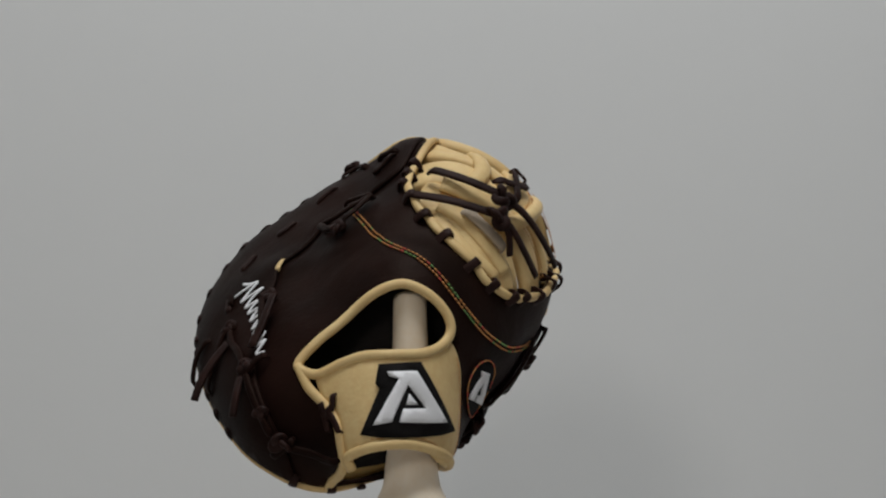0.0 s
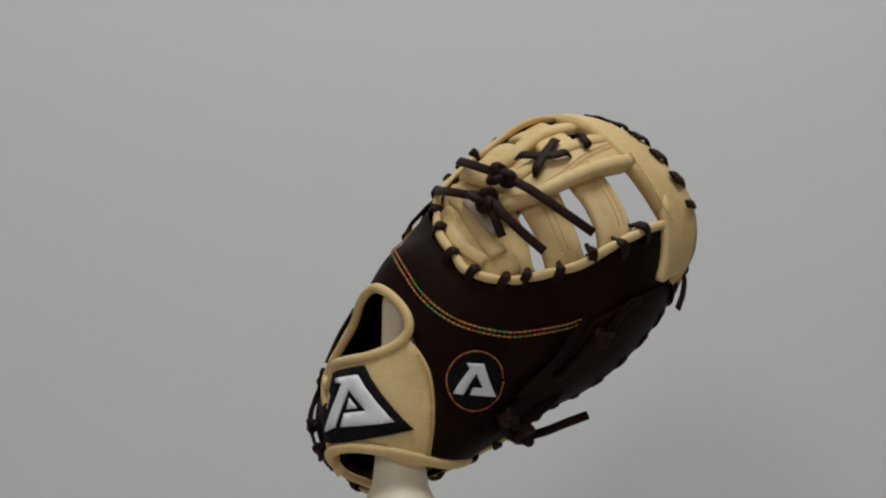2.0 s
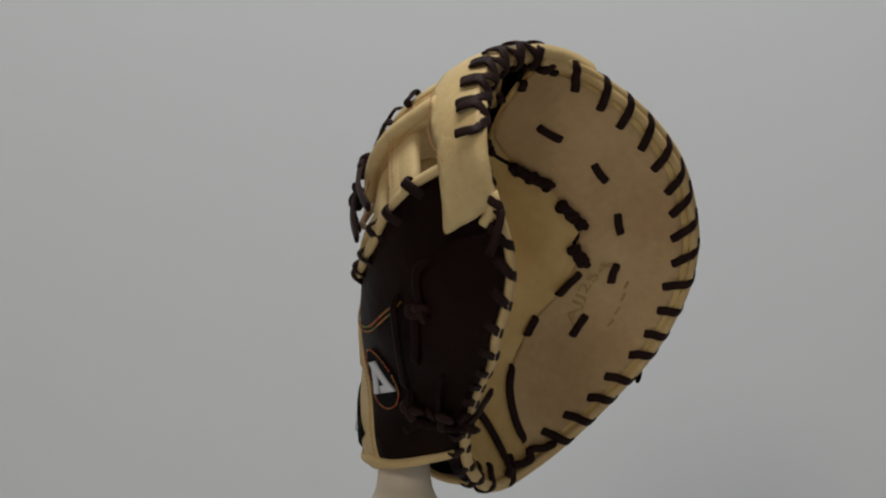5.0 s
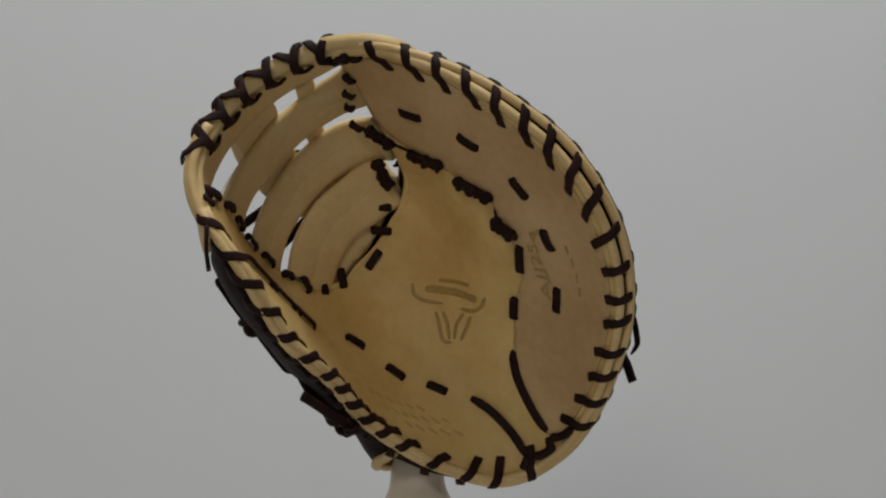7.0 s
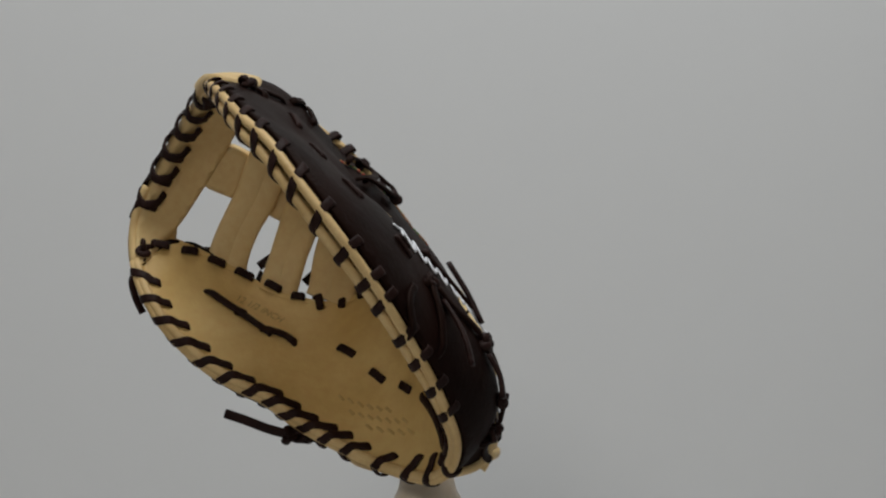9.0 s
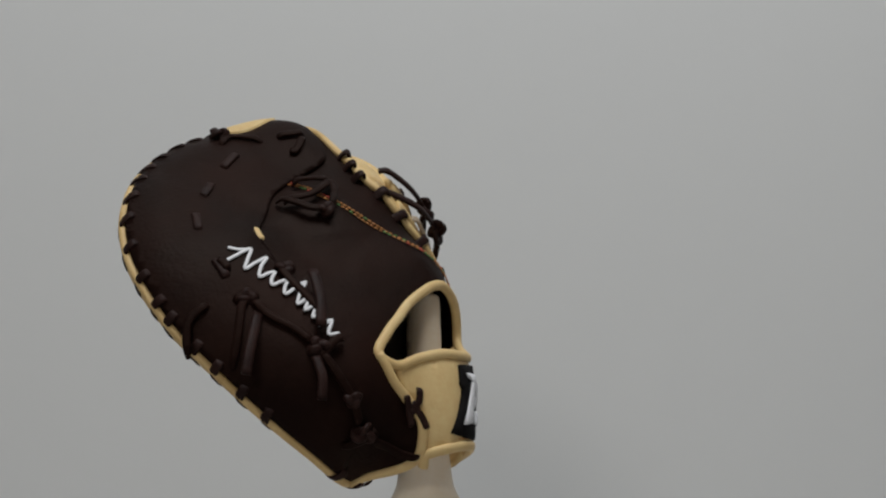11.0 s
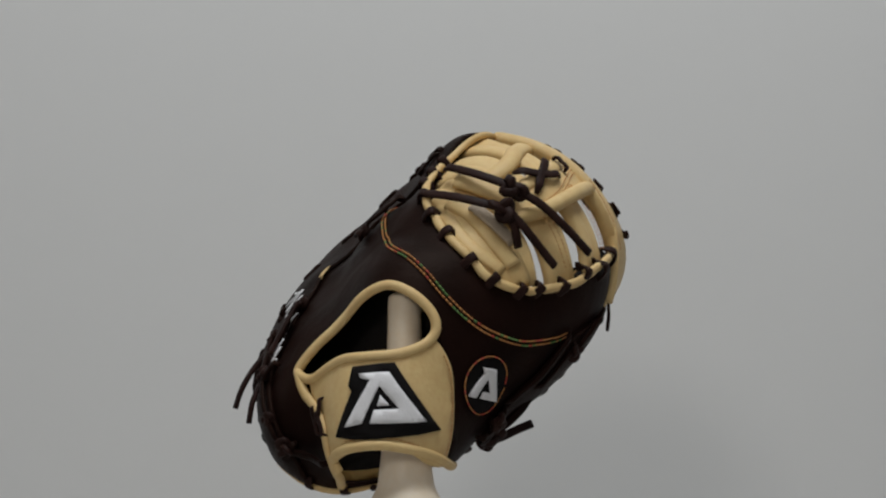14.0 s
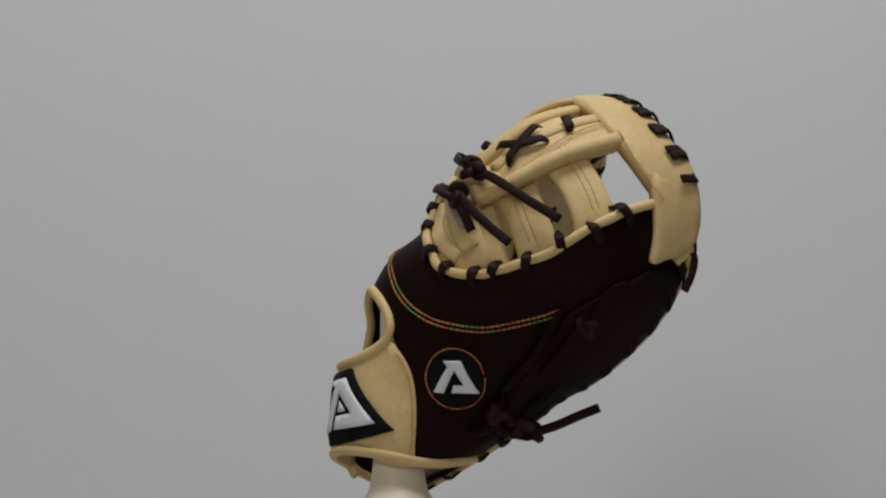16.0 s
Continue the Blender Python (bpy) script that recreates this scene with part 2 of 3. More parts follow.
def lathe(profile, n=48):
    bm = bmesh.new()
    rings = []
    for r, z in profile:
        rings.append([bm.verts.new((r * math.cos(2 * math.pi * i / n), r * math.sin(2 * math.pi * i / n), z)) for i in range(n)])
    for a, b in zip(rings, rings[1:]):
        for i in range(n):
            bm.faces.new([a[i], a[(i + 1) % n], b[(i + 1) % n], b[i]])
    bm.faces.new(list(reversed(rings[0])))
    bm.faces.new(rings[-1])
    return bm


stand = new("display_stand")
tagged(stand, "ivory wooden display post on a turntable base", "stand")
post_x, post_y = -0.001, -0.0095
POST = [(0.034, 0.012), (0.034, 0.06), (0.032, 0.15), (0.0325, 0.215), (0.0285, 0.238), (0.0235, 0.2520), (0.0192, 0.2605), (0.0177, 0.267),
        (0.0167, 0.276), (0.0150, 0.29), (0.0135, 0.31), (0.0120, 0.34), (0.0112, 0.365), (0.0108, 0.382), (0.0095, 0.386), (0.006, 0.388)]
bm = lathe([(r, z) for (r, z) in spline(POST, 4)])
bmesh.ops.translate(bm, verts=bm.verts, vec=(post_x, post_y, 0))
part("post", bm, M_STAND, stand, "tapered ivory post")
part("turntable", lathe([(0.09, 0.0), (0.092, 0.002), (0.092, 0.010), (0.09, 0.012)]), M_STAND, stand, "round turntable plate")

# ---- the mitt: where its seams, laces and marks run, as bearing and share of the way from rim to middle ----
PALM_STITCHES = [
    [(100, 0.18), (91, 0.16)],
    [(76, 0.14), (66, 0.14)],
    [(48, 0.15), (36, 0.15)],
    [(20, 0.16), (8, 0.17)],
    [(-12, 0.21), (-25, 0.2)],
    [(12, 0.29), (-11, 0.36)],
    [(-31, 0.37), (-43, 0.32)],
    [(-98, 0.28), (-90, 0.24)],
    [(-117, 0.34), (-108, 0.3)],
    [(-140, 0.4), (-130, 0.39)],
    [(-157, 0.7), (-166, 0.76)],
    [(176, 0.75), (176, 0.81)],
    [(156, 0.73), (151, 0.76)],
    [(-164, 0.63), (-155, 0.6)],
    [(-164, 0.56), (-158, 0.53)],
]

PALM_KNOTS = [
    [(117, 0.33), (111, 0.38)],
    [(101, 0.37), (82, 0.3)],
    [(71, 0.32), (48, 0.27)],
    [(33, 0.34), (20, 0.28)],
    [(126, 0.52), (132, 0.65)],
]

PALM_LACES = [
    [(-55, 0.25), (-60, 0.18), (-61, 0.1), (-60, 0.04)],
    [(-81, 0.2), (-74, 0.14), (-70, 0.08), (-68, 0.02)],
    [(169, 0.18), (179, 0.22), (-175, 0.25)],
    [(180, 0.22), (-167, 0.25), (-163, 0.26)],
    [(-168, 0.24), (-160, 0.3), (-153, 0.31)],
]

HEEL_LACES = [
    [(-60, 0.03), (-56, 0.012), (-52, 0.004)],
    [(-60, 0.03), (-61, 0.004)],
    [(-67, 0.02), (-64, 0.010), (-60, 0.006)],
    [(-68, 0.02), (-70, 0.004)],
]

WEB_EDGE_DASHES = [
    [(112, 0.08), (111, 0.11)],
    [(116, 0.16), (114, 0.18)],
    [(119, 0.23), (117, 0.24)],
    [(122, 0.31), (120, 0.34)],
    [(153, 0.04), (155, 0.09)],
    [(157, 0.13), (159, 0.18)],
    [(162, 0.22), (166, 0.27)],
    [(169, 0.3), (174, 0.34)],
    [(177, 0.37), (-178, 0.4)],
    [(-174, 0.42), (-171, 0.45)],
    [(-169, 0.49), (-163, 0.47)],
]

BULL = [
    [(-125, 0.74), (-118, 0.69), (-107, 0.66), (-92, 0.63)],
    [(-76, 0.56), (-66, 0.5), (-57, 0.48), (-49, 0.5)],
    [(-98, 0.6), (-95, 0.55), (-92, 0.46), (-87, 0.43)],
    [(-92, 0.59), (-89, 0.53), (-88, 0.45)],
    [(-75, 0.53), (-82, 0.5), (-85, 0.44)],
    [(-70, 0.49), (-75, 0.46), (-81, 0.42)],
]

BULL_BARS = [
    [(-111, 0.72), (-58, 0.53)],
    [(-98, 0.76), (-57, 0.64)],
]

CROSS_X = [
    [(147, 0.505), (150, 0.44), (148.5, 0.37)],
    [(157, 0.50), (149, 0.437), (142, 0.36)],
    [(139, 0.283), (144, 0.297)],
]


WEB_WRAPS = [
    [(158, 0.8)],
    [(-176, 0.77)],
    [(-161, 0.68)],
    [(-159, 0.6)],
    [(-163, 0.52)],
    [(-168, 0.48)],
    [(-175, 0.42)],
    [(176, 0.37)],
    [(170, 0.305)],
    [(162.5, 0.245)],
]

WEB_WRAPS_F = [
    [(114, 0.46)],
    [(114, 0.53)],
    [(116, 0.61)],
    [(131, 0.72)],
]

BACK_SLITS = [
    [(68, 0.22), (78, 0.22)],
    [(44, 0.2), (55, 0.21)],
    [(19, 0.2), (30, 0.19)],
    [(2, 0.21), (-7, 0.21)],
]

BACK_LACES = [
    [(52, 0.515), (45, 0.66), (43, 0.72), (47, 0.786)],
    [(73, 0.526), (84, 0.57), (94, 0.60)],
    [(94, 0.60), (80, 0.72), (47, 0.79)],
    [(50, 0.56), (60, 0.66), (80, 0.66), (92, 0.61)],
    [(96, 0.253), (103, 0.296)],
    [(103, 0.30), (97, 0.34), (95, 0.33)],
    [(81, 0.14), (88, 0.13), (92, 0.24)],
    [(1, 0.215), (-1, 0.226), (-5, 0.226)],
    [(-13, 0.427), (-16, 0.39), (-26, 0.377), (-36, 0.359), (-40, 0.348)],
    [(-19, 0.214), (-20, 0.185), (-26, 0.126), (-33, 0.032)],
    [(-19, 0.224), (-28, 0.229), (-36, 0.25), (-43, 0.249)],
    [(-44, 0.246), (-53, 0.214), (-59, 0.181), (-63, 0.144)],
    [(-63, 0.072), (-67, 0.142), (-68, 0.166)],
    [(-67, 0.137), (-72, 0.149), (-78, 0.167), (-82, 0.195)],
    [(-17, 0.175), (-17, 0.225), (-21, 0.242)],
    [(-43, 0.22), (-46, 0.243), (-47, 0.293), (-49, 0.318)],
    [(-23, -0.03), (-15, 0.04), (-13, 0.12)],
]

THUMB_LACES = [
    [(176, 0.18), (-179, 0.21), (-168, 0.19), (-166, 0.17)],
    [(-169, 0.28), (-156, 0.27), (-145, 0.25), (-132, 0.21)],
    [(-171, 0.21), (-158, 0.21), (-145, 0.2)],
    [(-133, 0.2), (-122, 0.15), (-118, 0.17)],
    [(-125, 0.2), (-121, 0.1), (-119, 0.0)],
]

STRAP_LACES = [
    [(-77, 0.337), (-77.5, 0.298), (-76, 0.249)],
    [(-75, 0.29), (-79, 0.273), (-81, 0.255)],
    [(-73, 0.30), (-76, 0.26), (-78, 0.235)],
]

LACE_BEARINGS = [(102, -4), (93, -4), (85, -4), (77, -5), (68, -6), (59, -7.5), (50, -7.5), (39.5, -7), (29, -6), (17, -4.5), (5, -3), (-5, -3), (-12, -5), (-23, -4), (-31, -5), (-40, -6), (-48, -5)]
THUMB_BEARINGS = [(157, 5), (163, 6), (170, 8), (180, 10), (192, 12), (204.5, 12.5), (216.5, 12.5), (225.5, 12), (233.5, 11), (241, 9.5), (248.5, 8), (256, 6.5), (266, 4.5), (275, 4), (282, 4), (291, 3)]
PATCH_BLACK = [(-0.001, -0.546), (-0.125, -0.511), (-0.243, -0.666), (0.051, -0.712), (-0.002, -0.603), (0.009, -0.592)]
PATCH_WHITE = [(-0.025, -0.559), (-0.110, -0.538), (-0.203, -0.645), (-0.055, -0.664), (-0.067, -0.634), (-0.134, -0.622), (-0.083, -0.576), (-0.034, -0.667), (0.016, -0.683), (-0.058, -0.567), (-0.030, -0.568)]
PATCH_TIP = [(-0.085, -0.597), (-0.109, -0.618), (-0.076, -0.624)]
BADGE_WHITE = [(-0.393, -0.458), (-0.441, -0.450), (-0.470, -0.580), (-0.394, -0.577), (-0.405, -0.549), (-0.434, -0.547), (-0.419, -0.490), (-0.374, -0.577), (-0.347, -0.574), (-0.402, -0.477)]
BADGE_RING = [(-0.500, -0.510), (-0.481, -0.580), (-0.439, -0.628), (-0.394, -0.638), (-0.359, -0.618), (-0.338, -0.579), (-0.334, -0.528), (-0.350, -0.476), (-0.381, -0.431), (-0.421, -0.407), (-0.461, -0.411), (-0.491, -0.446)]

mitt = new("first_base_mitt")
tagged(mitt, "dark brown and cream leather first base mitt on an ivory post", "baseball mitt")


def arc(first, last, k=0.985, step=2.0):
    return [(k * math.cos(radians(x)), k * math.sin(radians(x))) for x in np.arange(first, last + 0.1, step)]


def dense(pts, n=5):
    """A straight-sided outline with its sides divided."""
    p = np.array(pts, float)
    return np.array([p[i] + (p[(i + 1) % len(p)] - p[i]) * k / n for i in range(len(p)) for k in range(n)])


WEB_FINGER = [(112, .02), (111, .15), (112, .33), (114, .50), (117, .60), (131, .72)]
WEB_FLOOR = [(131, .72), (140, .76), (157, .80), (176, .80), (-168, .75), (-160, .67), (-157, .62), (-160, .55), (-165, .49), (-173, .43), (180, .375), (171, .32), (162, .23), (155, .12)]
WEB_LINE = line(WEB_FINGER + WEB_FLOOR[1:] + [(155, .02)], 6)
BODY = np.array(arc(155 - 360, 112, 0.994) + [tuple(q) for q in WEB_LINE[1:-1]])
HOLE = [(-61, .349), (-64, .439), (-71, .531), (-85, .658), (-101, .711), (-112, .711), (-121, .666), (-124, .60), (-121.5, .548), (-115, .516), (-106, .499), (-96, .49), (-85, .466), (-77, .418), (-69, .353)]
WRIST = loop([(-61, .352), (-64, .442), (-71, .533), (-85, .66), (-101, .711), (-112, .711), (-121, .666), (-124, .60), (-122, .54), (-120.5, .47), (-119.5, .41), (-116, .331), (-112.5, .264), (-109, .20),
              (-108.5, .12), (-104, .04), (-90, .03), (-78, .04), (-81, .12), (-82, .19), (-81, .228), (-78.5, .283), (-73.5, .293), (-67.5, .312)], 6)
part("back", skin(BODY, [WRIST], BACK, 0.0, -0.003, 0.022), M_BROWN, mitt, "dark brown oiled leather back")
part("palm", skin(BODY, [], PALM, 0.0, -0.003, 0.022), M_PALM, mitt, "cream leather palm with stamped marks")
PALM_SEAM = [(112, .30), (101, .355), (82, .32), (65, .32), (48, .29), (30, .32), (12, .33), (-11, .36), (-32, .36), (-45, .31), (-55, .245), (-60, .17), (-61, .10), (-60, .02)]
# a thin sheet over the palm makes its finger side darker and browner
part("finger_palm", skin(np.array(arc(-60, 111, 0.982) + [tuple(q) for q in line([(111, .02), (111.5, .15)] + PALM_SEAM, 6)[1:-1]]), [], PALM, 0.0009, 0.0001, 0.022, 0.0008), M_PALM2, mitt, "finger side of the palm in a browner tone")
# a black sheet behind the palm paints the shade inside the wrist hole
part("hollow_shade_sheet", skin(np.array(BODY) * 0.97, [], PALM, -0.005, -0.007, 0.05), M_HOLLOW_SHADE, mitt, "black sheet standing in for the shade inside the mitt")

FINGER_EDGE = [(109, .02), (108, .25), (106, .42), (87, .46), (65, .48), (47, .48), (17, .43), (-5, .42), (-20, .38), (-38, .33), (-47, .26), (-58, .20), (-66, .12), (-70, .02)]
part("finger_panel", skin(np.array(arc(-70, 109, 0.990) + [tuple(q) for q in line(FINGER_EDGE, 6)[1:-1]]), [], BACK, 0.0028, 0.0002, 0.025, 0.0016), M_BROWN, mitt, "overlapping dark brown finger panel")
THUMB_EDGE = [(-122, .03), (-124, .15), (-133, .20), (-145, .24), (-156, .26), (-170, .25), (178, .19), (168, .12), (162, .03)]
part("thumb_panel", skin(np.array(arc(162 - 360, -122, 0.992) + [tuple(q) for q in line(THUMB_EDGE, 6)[1:-1]]), [], BACK, 0.003, 0.0002, 0.025, 0.001), M_BROWN, mitt, "overlapping dark brown thumb panel")


# the rolled rim and the lace whipped round it
def rim_frame(bearing):
    """Middle of the edge, its outward direction, the direction from palm to back, its run, and half its thickness."""
    x = radians(bearing)
    c, s = math.cos(x), math.sin(x)
    pb, pp = bowl([c], [s], BACK)[0], bowl([c], [s], PALM)[0]
    p = (pb + pp) / 2
    m = p - 0.5 * (bowl([0.93 * c], [0.93 * s], BACK)[0] + bowl([0.93 * c], [0.93 * s], PALM)[0])
    e = 0.01
    t = bowl([math.cos(x + e)], [math.sin(x + e)], BACK)[0] - bowl([math.cos(x - e)], [math.sin(x - e)], BACK)[0]
    t /= np.linalg.norm(t)
    w = pb - pp
    w -= t * (w @ t)
    w /= np.linalg.norm(w)
    m -= t * (m @ t) + w * (m @ w)
    m /= np.linalg.norm(m)
    return p, m, w, t, float(np.linalg.norm(pb - pp)) / 2


FRAMES = [rim_frame(b) for b in np.arange(-205, 112.1, 1.5)]
for share, thick, up, name in ((0.66, 0.0056, 0.0006, "outer_welt"), (-0.50, 0.0060, 0.0002, "palm_welt")):
    part(name, sweep([p + w * (share * h) + m * up for p, m, w, t, h in FRAMES], [m for p, m, w, t, h in FRAMES], thick, thick, False, 2.2, 10), M_WELT, mitt)


def strip(path, ups, width=0.0056, thick=0.0022, material=None, name="lace", parent=None, label="", n=5, taper=None):
    q = spline(path, n)
    u = spline(ups, n)
    return part(name, sweep(q, u, width, thick, False, 3.2, 8, taper), material or M_LACE, parent or mitt, label)


def rim_lace(bearing, lean, reach=0.036):
    """A lace pulled tight over the edge on a slant: its palm end lies ahead of its back end."""
    c = radians(bearing)
    k = radians(lean)
    inner = [((1 - s) * math.cos(c + k * f), (1 - s) * math.sin(c + k * f)) for s, f in ((reach + 0.012, 1.05), (reach, 0.92), (reach * 0.5, 0.62))]
    outer = [((1 - s) * math.cos(c + k * f), (1 - s) * math.sin(c + k * f)) for s, f in ((0.022, -0.30), (0.040, -0.42))]
    ip, iu = [], []
    for xy, o in zip(inner, (-0.0022, 0.0012, 0.0016)):
        p, n = on([xy], PALM, o)
        ip.append(p[0]), iu.append(n[0])
    path, ups = ip, iu
    for f, a, b in ((0.34, -1, 0.0010), (0.12, 0, 0.0034), (-0.12, 1, 0.0010)):
        p, m, w, t, h = rim_frame(bearing + lean * f)
        path.append(p + w * a * (0.6 * h + 0.0030) + m * b)
        ups.append(m + w * a)
    for xy, o in zip(outer, (0.0038, 0.0004)):
        q, n = on([xy], BACK, o)
        path.append(q[0]), ups.append(n[0])
    return strip(path, ups, 0.0060, 0.0017, n=4, name="rim_lace", taper=lambda f: min(1.0, 0.5 + 8 * min(f, 1 - f)))


rng = random.Random(5)
for b, lean in LACE_BEARINGS:
    rim_lace(b, lean * 1.15 + rng.uniform(-0.8, 0.8), 0.036 + rng.uniform(-0.006, 0.006))
for b, lean in THUMB_BEARINGS:
    rim_lace(b, lean * 0.9 + rng.uniform(-0.8, 0.8), (0.040 if b < 250 else 0.034) + rng.uniform(-0.006, 0.006))


# laces that lie on the leather
def laid(pts, table, off=0.0012, ends=-0.0015, width=0.0056, thick=0.0024, name="lace", material=None, parent=None, n=6):
    if len(pts) == 2:
        (a, b), (c, d) = disc(*pts[0]), disc(*pts[1])
        xy = [(a + (c - a) * f, b + (d - b) * f) for f in (0, 0.12, 0.5, 0.88, 1)]
    else:
        xy = line(pts, 4)
    offs = [off] * len(xy)
    offs[0] = offs[-1] = ends
    q = [on([p], table, o) for p, o in zip(xy, offs)]
    return strip([v[0][0] for v in q], [v[1][0] for v in q], width, thick, material, name, parent, "", n if len(xy) < 6 else 2, lambda f: min(1.0, 0.42 + 1.45 * math.sqrt(min(f, 1 - f))))


for pts in PALM_STITCHES:
    laid(pts, PALM, 0.0024 if -50 < pts[0][0] < 105 else 0.0012, name="palm_stitch")
for pts in WEB_EDGE_DASHES:
    laid(pts, PALM, 0.003, 0.0, name="web_stitch")
for pts in PALM_LACES:
    laid(pts, PALM, 0.0022, name="palm_lace")
for pts in HEEL_LACES:
    laid(pts, PALM, 0.0032, 0.001, name="heel_lace")


def knot(place, normal, size, thick=0.0056, name="knot", turn=0.0):
    """A pulled-tight overhand knot."""
    n = np.array(normal) / np.linalg.norm(normal)
    a = np.cross(n, (0.2, 0.3, 0.9))
    a /= np.linalg.norm(a)
    b = np.cross(n, a)
    pts, ups = [], []
    for i in range(40):
        t = 2 * math.pi * i / 40
        x, y, z = math.sin(t) + 1.6 * math.sin(2 * t), math.cos(t) - 1.6 * math.cos(2 * t), -math.sin(3 * t)
        c, s = math.cos(turn), math.sin(turn)
        pts.append(np.array(place) + size / 3.2 * ((c * x - s * y) * a + (s * x + c * y) * b * 0.8 + 0.75 * z * n))
        ups.append(n + 0.4 * (a * x + b * y))
    return part(name, sweep(pts, ups, thick, thick * 0.62, True, 2.6, 8), M_LACE, mitt)


for pts in PALM_KNOTS:
    laid(pts, PALM, 0.0028, -0.001, 0.0072, 0.0042, name="palm_knot")
    for k, (f, turn) in enumerate(((0.12, 0.3), (0.52, 1.4), (0.9, 2.3))):
        (a, b), (c, d) = disc(*pts[0]), disc(*pts[1])
        p, n = on([(a + (c - a) * f, b + (d - b) * f)], PALM, 0.0036)
        knot(p[0], n[0], 0.0046, 0.0046, "palm_knot", turn + pts[0][0])
laid([(117, .32), (111, .38), (97, .36), (82, .29), (65, .31), (48, .26), (33, .34), (20, .27)], PALM, 0.0002, 0.0, 0.0025, 0.0012, name="palm_cord")

for pts in BACK_SLITS:
    laid(pts, BACK, 0.0052, 0.003, name="back_stitch")
for i, pts in enumerate(BACK_LACES):
    laid(pts, BACK, 0.0062, 0.002, 0.0054, 0.0026, name="back_lace", material=M_BROWN)
for pts in THUMB_LACES:
    laid(pts, BACK, 0.0052, 0.001, 0.0056, 0.0028, name="thumb_lace", material=M_BROWN)
for pts in STRAP_LACES:
    laid(pts, BACK, 0.0030, -0.001, 0.0044, 0.0020, name="strap_lace")
for (b, s), off, size, turn in (((87, .09), 0.008, 0.007, 0.3), ((-15, .41), 0.005, 0.006, 0.9), ((-18, .22), 0.005, 0.0055, 1.7), ((-44, .25), 0.006, 0.007, 0.1), ((-65, .14), 0.006, 0.008, 2.0), ((46, .77), 0.005, 0.0055, 1.1),
                                ((-126, .17), 0.006, 0.008, 0.6), ((-168, .2), 0.006, 0.008, 1.4), ((-58, .19), 0.006, 0.005, 1.0)):
    p, n = on([disc(b, s)], BACK, off)
    knot(p[0], n[0], size, turn=turn)

for b, size in ((107.5, 0.0085), (110.5, 0.0085), (153, 0.008)):
    p, m, w, t, h = rim_frame(b)
    knot(p - w * 0.0055 - m * 0.004, -w, size, 0.0058, "rim_knot", b)

# heel knot with its long tail, the tail hanging at the thumb's tip, the tails at the finger side
knot((0.0235, 0.0735, 0.2955), (0.6, -0.2, -0.5), 0.009)
knot((0.0335, 0.0610, 0.3000), (0.8, -0.4, -0.4), 0.0105, 0.0064, turn=0.8)
knot((0.0340, 0.0520, 0.3060), (0.8, -0.5, -0.2), 0.0085, 0.0060, turn=2.1)
for path in ([(0.034, 0.052, 0.306), (0.042, 0.056, 0.316), (0.049, 0.064, 0.327), (0.053, 0.075, 0.338)],
             [(0.033, 0.061, 0.300), (0.043, 0.068, 0.309), (0.050, 0.078, 0.320), (0.055, 0.088, 0.334)],
             [(0.030, 0.045, 0.297), (0.036, 0.048, 0.306), (0.040, 0.044, 0.316)],
             [(0.0235, 0.0735, 0.2955), (0.027, 0.064, 0.294), (0.0335, 0.056, 0.299)]):
    strip(path, [(0.8, -0.5, -0.1)] * len(path), 0.0064, 0.0030, name="heel_lace", material=M_BROWN)
strip([(0.0235, 0.0735, 0.2955), (0.030, 0.088, 0.300), (0.0365, 0.1005, 0.3055), (0.0432, 0.1130, 0.3105)], [(0.8, -0.4, 0.3)] * 4, 0.0062, 0.003, name="lace_tail")
strip([(0.0890, 0.158, 0.409), (0.0868, 0.1645, 0.402), (0.0876, 0.1620, 0.391), (0.0878, 0.1565, 0.380)], [(0.9, 0.3, 0.1)] * 4, 0.0050, 0.0026, name="lace_tail")
knot((0.0905, 0.155, 0.412), (0.9, 0.3, 0.1), 0.006)
strip([(-0.124, 0.034, 0.362), (-0.134, 0.030, 0.348), (-0.141, 0.028, 0.335), (-0.1450, 0.027, 0.3225)], [(-0.6, -0.7, 0.1)] * 4, 0.0065, 0.003, name="lace_tail")
strip([(-0.092, 0.016, 0.392), (-0.098, 0.006, 0.372), (-0.105, 0.001, 0.3545)], [(-0.6, -0.7, 0.1)] * 3, 0.0070, 0.003, name="lace_tail")
strip([(-0.112, 0.000, 0.3345), (-0.114, -0.006, 0.322), (-0.116, -0.007, 0.308)], [(-0.6, -0.7, 0.1)] * 3, 0.0060, 0.003, name="lace_tail")

# ---- wrist: strap, rolled bindings, emblem ----
STRAP = loop([(-69, .353), (-77, .418), (-85, .466), (-96, .49), (-106, .499), (-115, .516), (-119.5, .525), (-121, .475), (-120, .412), (-116.5, .331), (-113, .264), (-109.5, .21), (-107.5, .185), (-105, .22), (-101, .28), (-95, .291), (-88, .269), (-83, .211), (-81, .23), (-79, .283), (-74, .30)], 6)
strap = part("wrist_strap", skin(STRAP, [], BACK, 0.0006, -0.004, 0.025), M_CREAM, mitt, "cream leather wrist strap")


